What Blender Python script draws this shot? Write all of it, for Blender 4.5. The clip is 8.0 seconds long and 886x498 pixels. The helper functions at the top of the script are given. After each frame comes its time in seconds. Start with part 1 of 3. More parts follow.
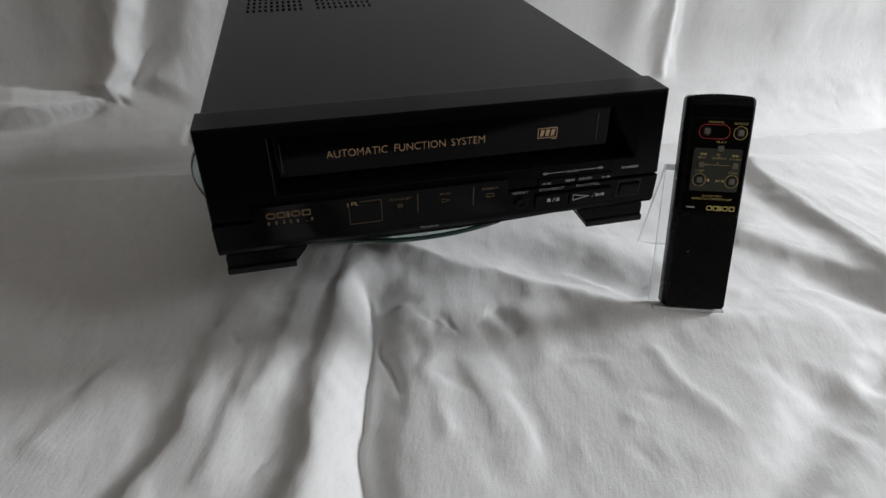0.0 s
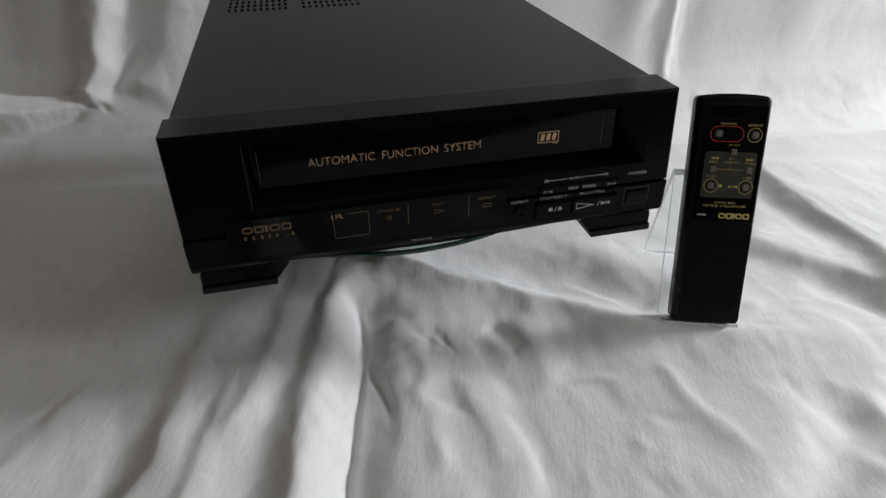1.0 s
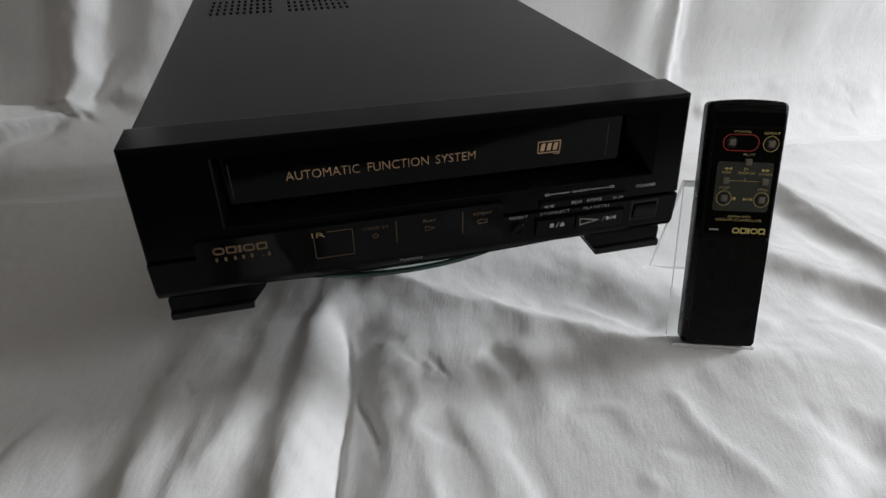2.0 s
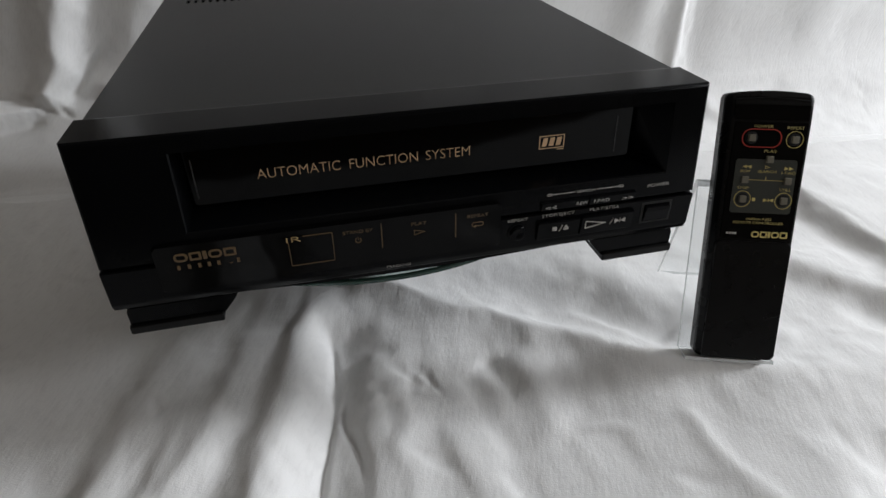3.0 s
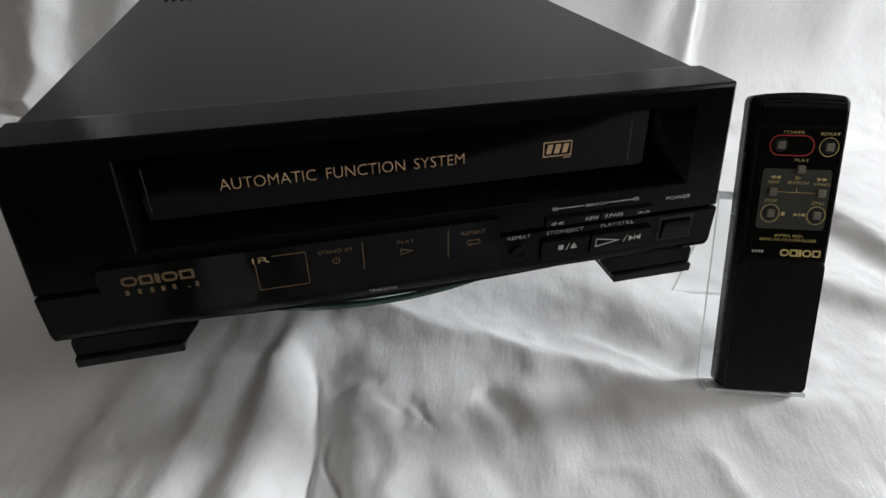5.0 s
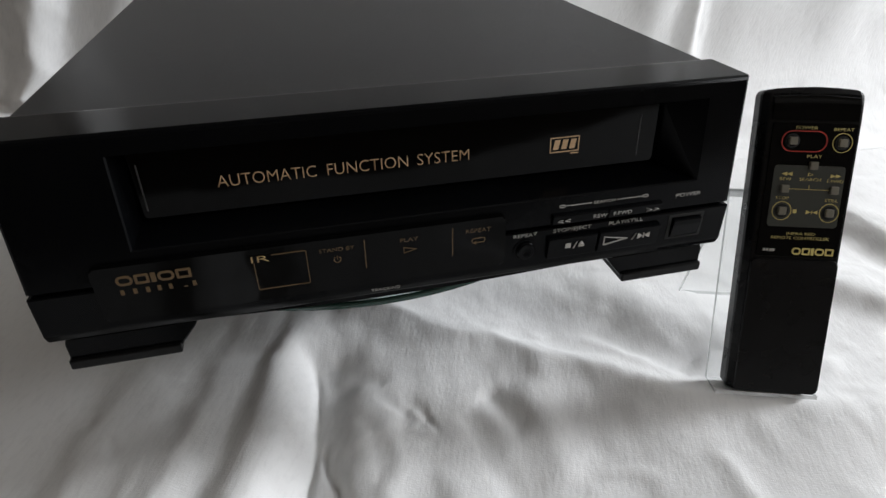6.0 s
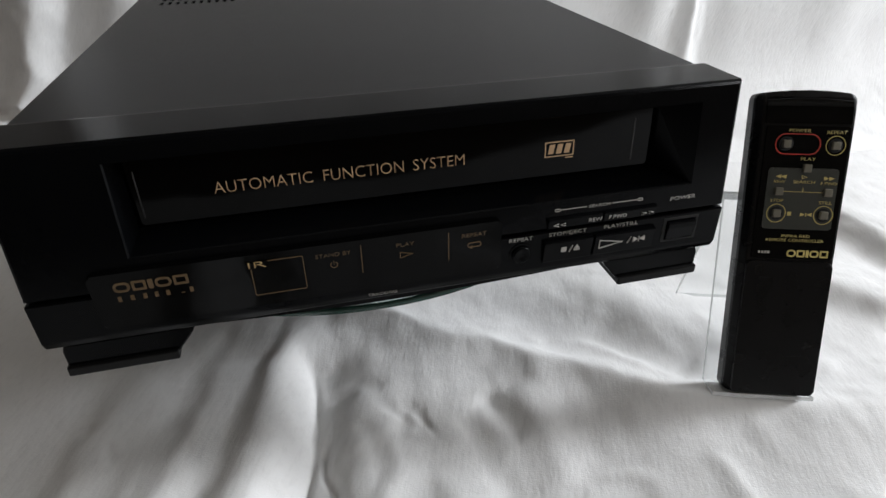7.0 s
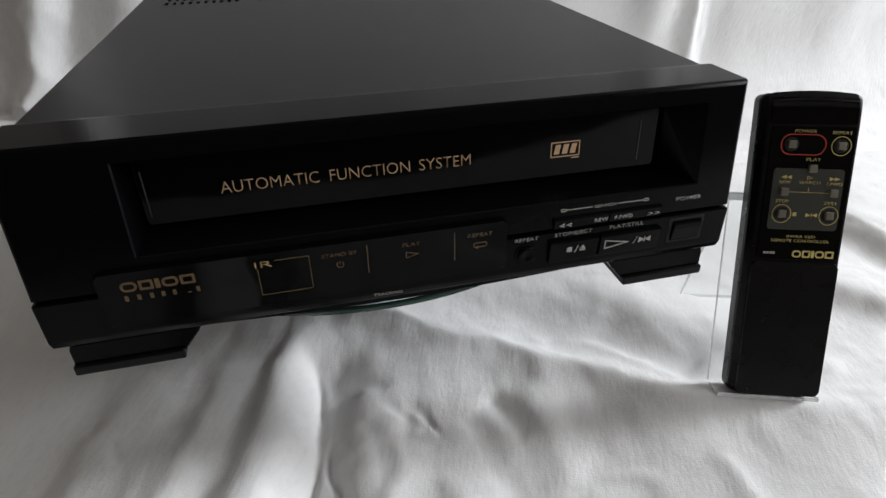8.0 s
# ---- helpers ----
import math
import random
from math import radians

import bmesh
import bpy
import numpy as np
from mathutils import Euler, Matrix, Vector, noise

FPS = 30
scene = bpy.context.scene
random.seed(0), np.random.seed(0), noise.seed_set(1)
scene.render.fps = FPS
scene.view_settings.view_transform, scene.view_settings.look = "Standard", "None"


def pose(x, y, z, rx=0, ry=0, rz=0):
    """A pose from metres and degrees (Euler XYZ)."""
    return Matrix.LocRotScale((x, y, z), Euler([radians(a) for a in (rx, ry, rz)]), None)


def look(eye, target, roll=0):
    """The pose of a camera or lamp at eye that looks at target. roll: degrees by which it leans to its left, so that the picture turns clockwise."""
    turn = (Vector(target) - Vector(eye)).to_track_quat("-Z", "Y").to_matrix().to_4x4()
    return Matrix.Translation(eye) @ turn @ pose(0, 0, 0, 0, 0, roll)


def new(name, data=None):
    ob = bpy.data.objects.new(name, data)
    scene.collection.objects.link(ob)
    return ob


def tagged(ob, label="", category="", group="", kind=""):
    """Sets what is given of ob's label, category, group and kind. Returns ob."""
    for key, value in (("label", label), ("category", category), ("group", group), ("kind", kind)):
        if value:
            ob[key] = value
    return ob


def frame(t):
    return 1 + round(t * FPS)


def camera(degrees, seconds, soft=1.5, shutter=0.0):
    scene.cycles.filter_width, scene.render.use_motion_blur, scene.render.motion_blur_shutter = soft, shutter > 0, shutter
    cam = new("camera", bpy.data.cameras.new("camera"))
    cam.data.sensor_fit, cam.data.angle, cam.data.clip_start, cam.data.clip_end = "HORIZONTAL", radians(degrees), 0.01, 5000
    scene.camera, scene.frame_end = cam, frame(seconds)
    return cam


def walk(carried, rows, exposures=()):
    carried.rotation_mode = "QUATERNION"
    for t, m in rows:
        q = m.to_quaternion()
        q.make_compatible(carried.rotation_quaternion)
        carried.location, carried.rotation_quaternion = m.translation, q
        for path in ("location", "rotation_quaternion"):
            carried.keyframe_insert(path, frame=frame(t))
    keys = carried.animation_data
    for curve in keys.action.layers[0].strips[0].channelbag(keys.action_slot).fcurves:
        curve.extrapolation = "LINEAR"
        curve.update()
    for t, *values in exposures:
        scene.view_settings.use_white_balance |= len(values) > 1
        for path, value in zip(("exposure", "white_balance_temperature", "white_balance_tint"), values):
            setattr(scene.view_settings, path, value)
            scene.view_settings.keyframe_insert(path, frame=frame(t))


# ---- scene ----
cam = camera(73.3, 8.0)
PATH = [
    (0, (0.07847, -0.40394, 0.38478), (0.46315, 1.19706, -0.75048), 0.0),
    (0.5, (0.08274, -0.38511, 0.37828), (0.45896, 1.21626, -0.7593), -0.0),
    (1, (0.09004, -0.3705, 0.37088), (0.48276, 1.23458, -0.75582), -0.4),
    (1.5, (0.09555, -0.35588, 0.36647), (0.48995, 1.25553, -0.75059), -0.7),
    (2, (0.1027, -0.33744, 0.35711), (0.50465, 1.28024, -0.74813), -0.5),
    (3.5, (0.12243, -0.29256, 0.33063), (0.52898, 1.32593, -0.77174), -0.3),
    (4, (0.12838, -0.28328, 0.32586), (0.54227, 1.34305, -0.76214), -0.2),
    (4.5, (0.13177, -0.27488, 0.32237), (0.53767, 1.36074, -0.75466), -0.3),
    (6, (0.13221, -0.26093, 0.31269), (0.52785, 1.38055, -0.75922), -0.6),
    (6.5, (0.13237, -0.26158, 0.31341), (0.53055, 1.38143, -0.75522), -0.6),
    (7, (0.13325, -0.26238, 0.3137), (0.53478, 1.38514, -0.74671), -0.9),
    (7.5, (0.13176, -0.26195, 0.31394), (0.53369, 1.38524, -0.74682), -0.8),
    (8, (0.13085, -0.26206, 0.31357), (0.52855, 1.38745, -0.74519), -0.9),
]
walk(cam, [(t, look(eye, target, roll)) for t, eye, target, roll in PATH],
     exposures=[(0.0, -0.16), (2.0, -0.12), (3.5, 0.0), (4.5, 0.09), (6.0, 0.20), (8.0, 0.22)])

# ---- light ----
world = bpy.data.worlds.new("world")
scene.world = world
world.use_nodes = True
wn = world.node_tree.nodes
sky = wn.new("ShaderNodeTexSky")
sky.sky_type, sky.sun_disc = "NISHITA", False
sky.sun_elevation, sky.sun_rotation = radians(35), radians(200)
world.node_tree.links.new(sky.outputs[0], wn["Background"].inputs[0])
wn["Background"].inputs[1].default_value = 0.1


def area_lamp(name, m, sx, sy, watts, color):
    lamp = bpy.data.lights.new(name, "AREA")
    lamp.shape, lamp.size, lamp.size_y = "RECTANGLE", sx, sy
    lamp.energy, lamp.color = watts, color
    ob = new(name, lamp)
    ob.matrix_world = m
    return ob


# daylight of the two windows in the east wall
area_lamp("window_light", look((2.34, -0.06, 0.92), (0.45, -1.50, 0.0)), 0.42, 0.55, 57.0, (0.935, 0.96, 1.0))
area_lamp("window_light_south", look((2.34, -1.52, 1.62), (0.30, 0.0, 0.0)), 0.55, 0.60, 16.5, (0.96, 0.975, 1.0))


# ---- materials ----
def material(name, color, rough=0.5, metal=0.0, noise_scale=0.0, vary=0.0, bump=0.0, bump_scale=400.0, coat=0.0,
             sheen=0.0, spec=0.5, stretch=(1, 1, 1), rough_vary=0.0):
    m = bpy.data.materials.new(name)
    m.use_nodes = True
    nt = m.node_tree
    b = nt.nodes["Principled BSDF"]
    b.inputs["Base Color"].default_value = (*color, 1)
    b.inputs["Roughness"].default_value = rough
    b.inputs["Metallic"].default_value = metal
    b.inputs["Coat Weight"].default_value = coat
    b.inputs["Sheen Weight"].default_value = sheen
    b.inputs["Specular IOR Level"].default_value = spec
    tc = nt.nodes.new("ShaderNodeTexCoord")
    mp = nt.nodes.new("ShaderNodeMapping")
    mp.inputs["Scale"].default_value = stretch
    nt.links.new(tc.outputs["Object"], mp.inputs[0])
    if vary or rough_vary:
        n = nt.nodes.new("ShaderNodeTexNoise")
        n.inputs["Scale"].default_value, n.inputs["Detail"].default_value = noise_scale, 6
        nt.links.new(mp.outputs[0], n.inputs["Vector"])
        if vary:
            ramp = nt.nodes.new("ShaderNodeMapRange")
            ramp.inputs["To Min"].default_value, ramp.inputs["To Max"].default_value = 1 - vary, 1 + vary
            nt.links.new(n.outputs[0], ramp.inputs["Value"])
            mix = nt.nodes.new("ShaderNodeVectorMath")
            mix.operation = "SCALE"
            mix.inputs[0].default_value = color
            nt.links.new(ramp.outputs[0], mix.inputs["Scale"])
            nt.links.new(mix.outputs[0], b.inputs["Base Color"])
        if rough_vary:
            rr = nt.nodes.new("ShaderNodeMapRange")
            rr.inputs["To Min"].default_value, rr.inputs["To Max"].default_value = rough - rough_vary, rough + rough_vary
            nt.links.new(n.outputs[0], rr.inputs["Value"])
            nt.links.new(rr.outputs[0], b.inputs["Roughness"])
    if bump:
        n2 = nt.nodes.new("ShaderNodeTexNoise")
        n2.inputs["Scale"].default_value, n2.inputs["Detail"].default_value = bump_scale, 3
        nt.links.new(mp.outputs[0], n2.inputs["Vector"])
        bp = nt.nodes.new("ShaderNodeBump")
        bp.inputs["Strength"].default_value, bp.inputs["Distance"].default_value = bump, 0.001
        nt.links.new(n2.outputs[0], bp.inputs["Height"])
        nt.links.new(bp.outputs[0], b.inputs["Normal"])
    return m


def clear(name, tint, gloss):
    """Clear sheet seen through its faces."""
    m = bpy.data.materials.new(name)
    m.use_nodes = True
    nt = m.node_tree
    nt.nodes.remove(nt.nodes["Principled BSDF"])
    t, g, mix = nt.nodes.new("ShaderNodeBsdfTransparent"), nt.nodes.new("ShaderNodeBsdfGlossy"), nt.nodes.new("ShaderNodeMixShader")
    t.inputs[0].default_value = (*tint, 1)
    g.inputs["Roughness"].default_value = 0.02
    mix.inputs[0].default_value = gloss
    nt.links.new(t.outputs[0], mix.inputs[1])
    nt.links.new(g.outputs[0], mix.inputs[2])
    nt.links.new(mix.outputs[0], nt.nodes["Material Output"].inputs[0])
    return m


def cloth_material():
    """White cotton: fine warp and weft threads, slubs, faint soiling."""
    m = material("white_cotton", (0.765, 0.765, 0.76), 0.9, noise_scale=9, vary=0.05, sheen=0.15, spec=0.2)
    nt = m.node_tree
    b = nt.nodes["Principled BSDF"]
    uv = nt.nodes.new("ShaderNodeUVMap")
    askew = nt.nodes.new("ShaderNodeMapping")
    askew.inputs["Rotation"].default_value = (0, 0, radians(22))
    nt.links.new(uv.outputs[0], askew.inputs[0])
    heights = []
    for scale, stretch in ((1100, (1, 0.3, 1)), (1100, (0.3, 1, 1)), (300, (1, 0.3, 1)), (70, (1, 0.8, 1)), (24, (1, 0.6, 1))):
        mp = nt.nodes.new("ShaderNodeMapping")
        mp.inputs["Scale"].default_value = stretch
        n = nt.nodes.new("ShaderNodeTexNoise")
        n.inputs["Scale"].default_value, n.inputs["Detail"].default_value = scale, 2
        nt.links.new(askew.outputs[0], mp.inputs[0])
        nt.links.new(mp.outputs[0], n.inputs["Vector"])
        heights.append(n)
    total = None
    for n, weight in zip(heights, (0.2, 0.2, 0.6, 0.4, 0.7)):
        s = nt.nodes.new("ShaderNodeMath")
        s.operation = "MULTIPLY_ADD"
        s.inputs[1].default_value = weight
        s.inputs[2].default_value = 0.0
        nt.links.new(n.outputs[0], s.inputs[0])
        if total is not None:
            nt.links.new(total.outputs[0], s.inputs[2])
        total = s
    bp = nt.nodes.new("ShaderNodeBump")
    bp.inputs["Strength"].default_value, bp.inputs["Distance"].default_value = 0.42, 0.0011
    # darker slubs in the weave
    fleck = nt.nodes.new("ShaderNodeMapRange")
    fleck.inputs["From Min"].default_value, fleck.inputs["From Max"].default_value = 0.30, 0.50
    fleck.inputs["To Min"].default_value, fleck.inputs["To Max"].default_value = 0.95, 1.0
    nt.links.new(heights[2].outputs[0], fleck.inputs["Value"])
    tone = nt.nodes.new("ShaderNodeVectorMath")
    tone.operation = "SCALE"
    nt.links.new(b.inputs["Base Color"].links[0].from_socket, tone.inputs[0])
    nt.links.new(fleck.outputs[0], tone.inputs["Scale"])
    nt.links.new(tone.outputs[0], b.inputs["Base Color"])
    nt.links.new(total.outputs[0], bp.inputs["Height"])
    nt.links.new(bp.outputs[0], b.inputs["Normal"])
    return m


COTTON = cloth_material()
PLASTER = material("warm_plaster", (0.185, 0.155, 0.125), 0.9, noise_scale=6, vary=0.08, bump=0.3, bump_scale=120)
CEILING = material("ceiling_paint", (0.70, 0.66, 0.60), 0.9, noise_scale=4, vary=0.05)
BOARD = material("floor_board", (0.055, 0.038, 0.025), 0.5, noise_scale=12, vary=0.25, stretch=(1, 8, 1))
WHITE = material("window_paint", (0.78, 0.78, 0.76), 0.4, noise_scale=10, vary=0.04)
COVER = material("painted_steel", (0.009, 0.009, 0.0095), 0.34, spec=0.165, noise_scale=300, vary=0.2, bump=0.12, bump_scale=2600,
                 rough_vary=0.04)
PLASTIC = material("black_plastic", (0.0020, 0.0022, 0.0026), 0.15, spec=0.075, noise_scale=60, vary=0.2, bump=0.04, bump_scale=1500,
                   rough_vary=0.05)
GLOSS = material("smoked_acrylic", (0.0015, 0.0015, 0.0015), 0.06, spec=0.095, noise_scale=40, rough_vary=0.03)
RUBBER = material("foot_rubber", (0.006, 0.006, 0.006), 0.35, spec=0.16, noise_scale=80, vary=0.2)
# lighter grey, stands in for the highlight along the door's pivot edges
PIVOT_GLINT = material("pale_pivot_glint", (0.03, 0.03, 0.03), 0.3, noise_scale=80, vary=0.2)
DARK = material("dark_interior", (0.004, 0.004, 0.004), 0.8, noise_scale=80, vary=0.2)
GOLD = material("gold_print", (0.30, 0.20, 0.08), 0.5, noise_scale=500, vary=0.15)
PALE_GOLD = material("pale_gold_print", (0.64, 0.42, 0.24), 0.5, noise_scale=500, vary=0.12)
FAINT_GOLD = material("faint_gold_print", (0.105, 0.060, 0.020), 0.5, noise_scale=500, vary=0.2)
SILVER = material("silver_print", (0.42, 0.40, 0.37), 0.5, noise_scale=500, vary=0.12)
RED = material("red_print", (0.42, 0.03, 0.02), 0.5, noise_scale=400, vary=0.1)
YELLOW = material("yellow_print", (0.58, 0.47, 0.16), 0.5, noise_scale=400, vary=0.12)
KEY = material("grey_key_rubber", (0.14, 0.128, 0.095), 0.6, noise_scale=300, vary=0.12)
PANEL = material("grey_green_panel", (0.030, 0.033, 0.028), 0.35, noise_scale=200, vary=0.1)
REMOTE = material("remote_plastic", (0.0028, 0.003, 0.0034), 0.28, spec=0.2, noise_scale=60, vary=0.2, bump=0.05, bump_scale=1800,
                  rough_vary=0.05)
ACRYLIC = clear("clear_acrylic", (0.98, 0.985, 0.985), 0.004)
GLASS = clear("float_glass", (0.80, 0.87, 0.85), 0.06)
CUT_ACRYLIC = material("cut_acrylic_edge", (0.80, 0.82, 0.82), 0.25, noise_scale=300, vary=0.3)
CUT_ACRYLIC.node_tree.nodes["Principled BSDF"].inputs["Transmission Weight"].default_value = 0.35
CUT_GLASS = material("green_glass_edge", (0.015, 0.05, 0.038), 0.15, noise_scale=120, vary=0.3)


# ---- building helpers ----
def mesh_of(name, bm, mat, smooth=False):
    bmesh.ops.recalc_face_normals(bm, faces=bm.faces)
    me = bpy.data.meshes.new(name)
    bm.to_mesh(me)
    bm.free()
    me.materials.append(mat)
    if smooth:
        for p in me.polygons:
            p.use_smooth = True
    return me


def part(name, bm, mat, parent, label="", smooth=False):
    ob = new(name, mesh_of(name, bm, mat, smooth))
    ob.parent = parent
    return tagged(ob, label=label)


def thing(name, label, category, m=None, group="", kind=""):
    ob = new(name)
    ob.empty_display_size = 0.02
    if m is not None:
        ob.matrix_world = m
    return tagged(ob, label, category, group, kind)


def structure(name, bm, mat, label=""):
    return tagged(new(name, mesh_of(name, bm, mat)), label=label, kind="structure")


def bevel(bm, width, segments=2, edges=None):
    bmesh.ops.bevel(bm, geom=list(edges if edges is not None else bm.edges), offset=width, segments=segments, profile=0.5,
                    affect="EDGES", clamp_overlap=True)


def box(x0, x1, y0, y1, z0, z1, round_by=0.0, segments=2, bm=None):
    one = bmesh.new()
    bmesh.ops.create_cube(one, size=1)
    for v in one.verts:
        v.co = Vector(((x0 + x1) / 2 + v.co.x * (x1 - x0), (y0 + y1) / 2 + v.co.y * (y1 - y0), (z0 + z1) / 2 + v.co.z * (z1 - z0)))
    if round_by:
        bevel(one, round_by, segments)
    if bm is None:
        return one
    me = bpy.data.meshes.new("tmp")
    one.to_mesh(me)
    one.free()
    bm.from_mesh(me)
    bpy.data.meshes.remove(me)
    return bm


def prism(profile, x0, x1, round_by=0.0, segments=2):
    """A (y, z) outline drawn out along x."""
    bm = bmesh.new()
    a = [bm.verts.new((x0, y, z)) for y, z in profile]
    b = [bm.verts.new((x1, y, z)) for y, z in profile]
    bm.faces.new(a), bm.faces.new(b)
    for i in range(len(a)):
        j = (i + 1) % len(a)
        bm.faces.new((a[i], a[j], b[j], b[i]))
    if round_by:
        bevel(bm, round_by, segments)
    return bm


def plate(outline, y0, y1, round_by=0.0, bm=None):
    """An (x, z) outline with its front at y0 and its back at y1."""
    bm = bm or bmesh.new()
    a = [bm.verts.new((x, y0, z)) for x, z in outline]
    b = [bm.verts.new((x, y1, z)) for x, z in outline]
    front = bm.faces.new(a)
    bm.faces.new(b)
    for i in range(len(a)):
        j = (i + 1) % len(a)
        bm.faces.new((a[i], a[j], b[j], b[i]))
    if round_by:
        bevel(bm, round_by, 2, front.edges)
    return bm


def round_rect(x0, x1, z0, z1, r, n=5):
    out = []
    for cx, cz, a0 in ((x1 - r, z1 - r, 0), (x0 + r, z1 - r, 90), (x0 + r, z0 + r, 180), (x1 - r, z0 + r, 270)):
        for k in range(n + 1):
            a = radians(a0 + 90 * k / n)
            out.append((cx + r * math.cos(a), cz + r * math.sin(a)))
    return out


def ring_plate(outer, inner, y0, y1, bm=None):
    """A flat band between two outlines with as many corners."""
    bm = bm or bmesh.new()
    n = len(outer)
    rows = [[bm.verts.new((x, y, z)) for x, z in line] for line, y in ((outer, y1), (outer, y0), (inner, y0), (inner, y1))]
    for r in range(4):
        s = rows[(r + 1) % 4]
        for i in range(n):
            j = (i + 1) % n
            bm.faces.new((rows[r][i], rows[r][j], s[j], s[i]))
    return bm


def outline_band(x0, x1, z0, z1, r, w, y0, y1, bm=None):
    return ring_plate(round_rect(x0, x1, z0, z1, r), round_rect(x0 + w, x1 - w, z0 + w, z1 - w, max(r - w, 0.00005)), y0, y1, bm)


def lettering(words, x0, x1, z0, height, y, mat, parent, name="lettering"):
    """Printed words between x0 and x1, capitals of that height on the line z0, on a face at y."""
    cu = bpy.data.curves.new("tmp_text", "FONT")
    cu.body, cu.extrude, cu.resolution_u, cu.offset = words, 0.0, 3, -0.012
    ob = new("tmp_text", cu)
    bpy.context.view_layer.update()
    me = bpy.data.meshes.new_from_object(ob.evaluated_get(bpy.context.evaluated_depsgraph_get()))
    bpy.data.objects.remove(ob)
    bpy.data.curves.remove(cu)
    co = np.array([v.co for v in me.vertices])
    lo, hi = co.min(0), co.max(0)
    cap = 0.69 if hi[1] < 0.8 else hi[1]
    for v in me.vertices:
        v.co = (x0 + (v.co.x - lo[0]) / (hi[0] - lo[0]) * (x1 - x0), y, z0 + v.co.y / cap * height)
    bm = bmesh.new()
    bm.from_mesh(me)
    bpy.data.meshes.remove(me)
    solid = bmesh.ops.extrude_face_region(bm, geom=list(bm.faces))
    for v in [g for g in solid["geom"] if isinstance(g, bmesh.types.BMVert)]:
        v.co.y += 0.00025
    return part(name, bm, mat, parent)


def tri(bm, x, z, w, h, y, flip=False):
    s = -1 if flip else 1
    return plate([(x - s * w / 2, z - h / 2), (x + s * w / 2, z), (x - s * w / 2, z + h / 2)], y, y + 0.00025, bm=bm)


# ---- cloth ----
def smooth(t):
    t = np.clip(t, 0, 1)
    return t * t * (3 - 2 * t)


def along(X, V, pts):
    """Distance to a line, positive to its right, and how far along it (0 to 1)."""
    best, side, s = np.full(X.shape, 9.0), np.zeros(X.shape), np.zeros(X.shape)
    n = len(pts) - 1
    for i in range(n):
        (ax, ay), (bx, by) = pts[i], pts[i + 1]
        dx, dy = bx - ax, by - ay
        k = np.clip(((X - ax) * dx + (V - ay) * dy) / (dx * dx + dy * dy), 0, 1)
        ex, ey = X - ax - k * dx, V - ay - k * dy
        d = np.hypot(ex, ey)
        near = d < best
        best = np.where(near, d, best)
        side = np.where(near, np.sign(dy * ex - dx * ey), side)
        s = np.where(near, (i + k) / n, s)
    return best * side, s


def fold(X, V, pts, amp, left, right, fade=(0.2, 0.2)):
    """A crease or ridge along a line, with its own width to either side (left: west, or north of an east-west line)."""
    d, s = along(X, V, pts)
    if pts[-1][1] < pts[0][1]:
        d = -d
    h = np.where(d < 0, np.exp(-(d / left) ** 2), np.exp(-(d / right) ** 2))
    ends = 1.0
    if fade[0]:
        ends = ends * smooth(s / fade[0])
    if fade[1]:
        ends = ends * smooth((1 - s) / fade[1])
    return amp * h * ends


def soft_noise(X, V, cell_x, cell_v, seed):
    rng = np.random.RandomState(seed)
    g = rng.uniform(-1, 1, (97, 97))
    u, w = X / cell_x + 40, V / cell_v + 40
    i, j = np.floor(u).astype(int), np.floor(w).astype(int)
    a, b = smooth(u - i), smooth(w - j)
    i, j = i % 96, j % 96
    return (g[i, j] * (1 - a) + g[i + 1, j] * a) * (1 - b) + (g[i, j + 1] * (1 - a) + g[i + 1, j + 1] * a) * b


BEND, RADIUS = 0.56, 0.11


def turned(X):
    """The backdrop stands a little askew to the recorder."""
    return 0.15 * (X + 0.23)


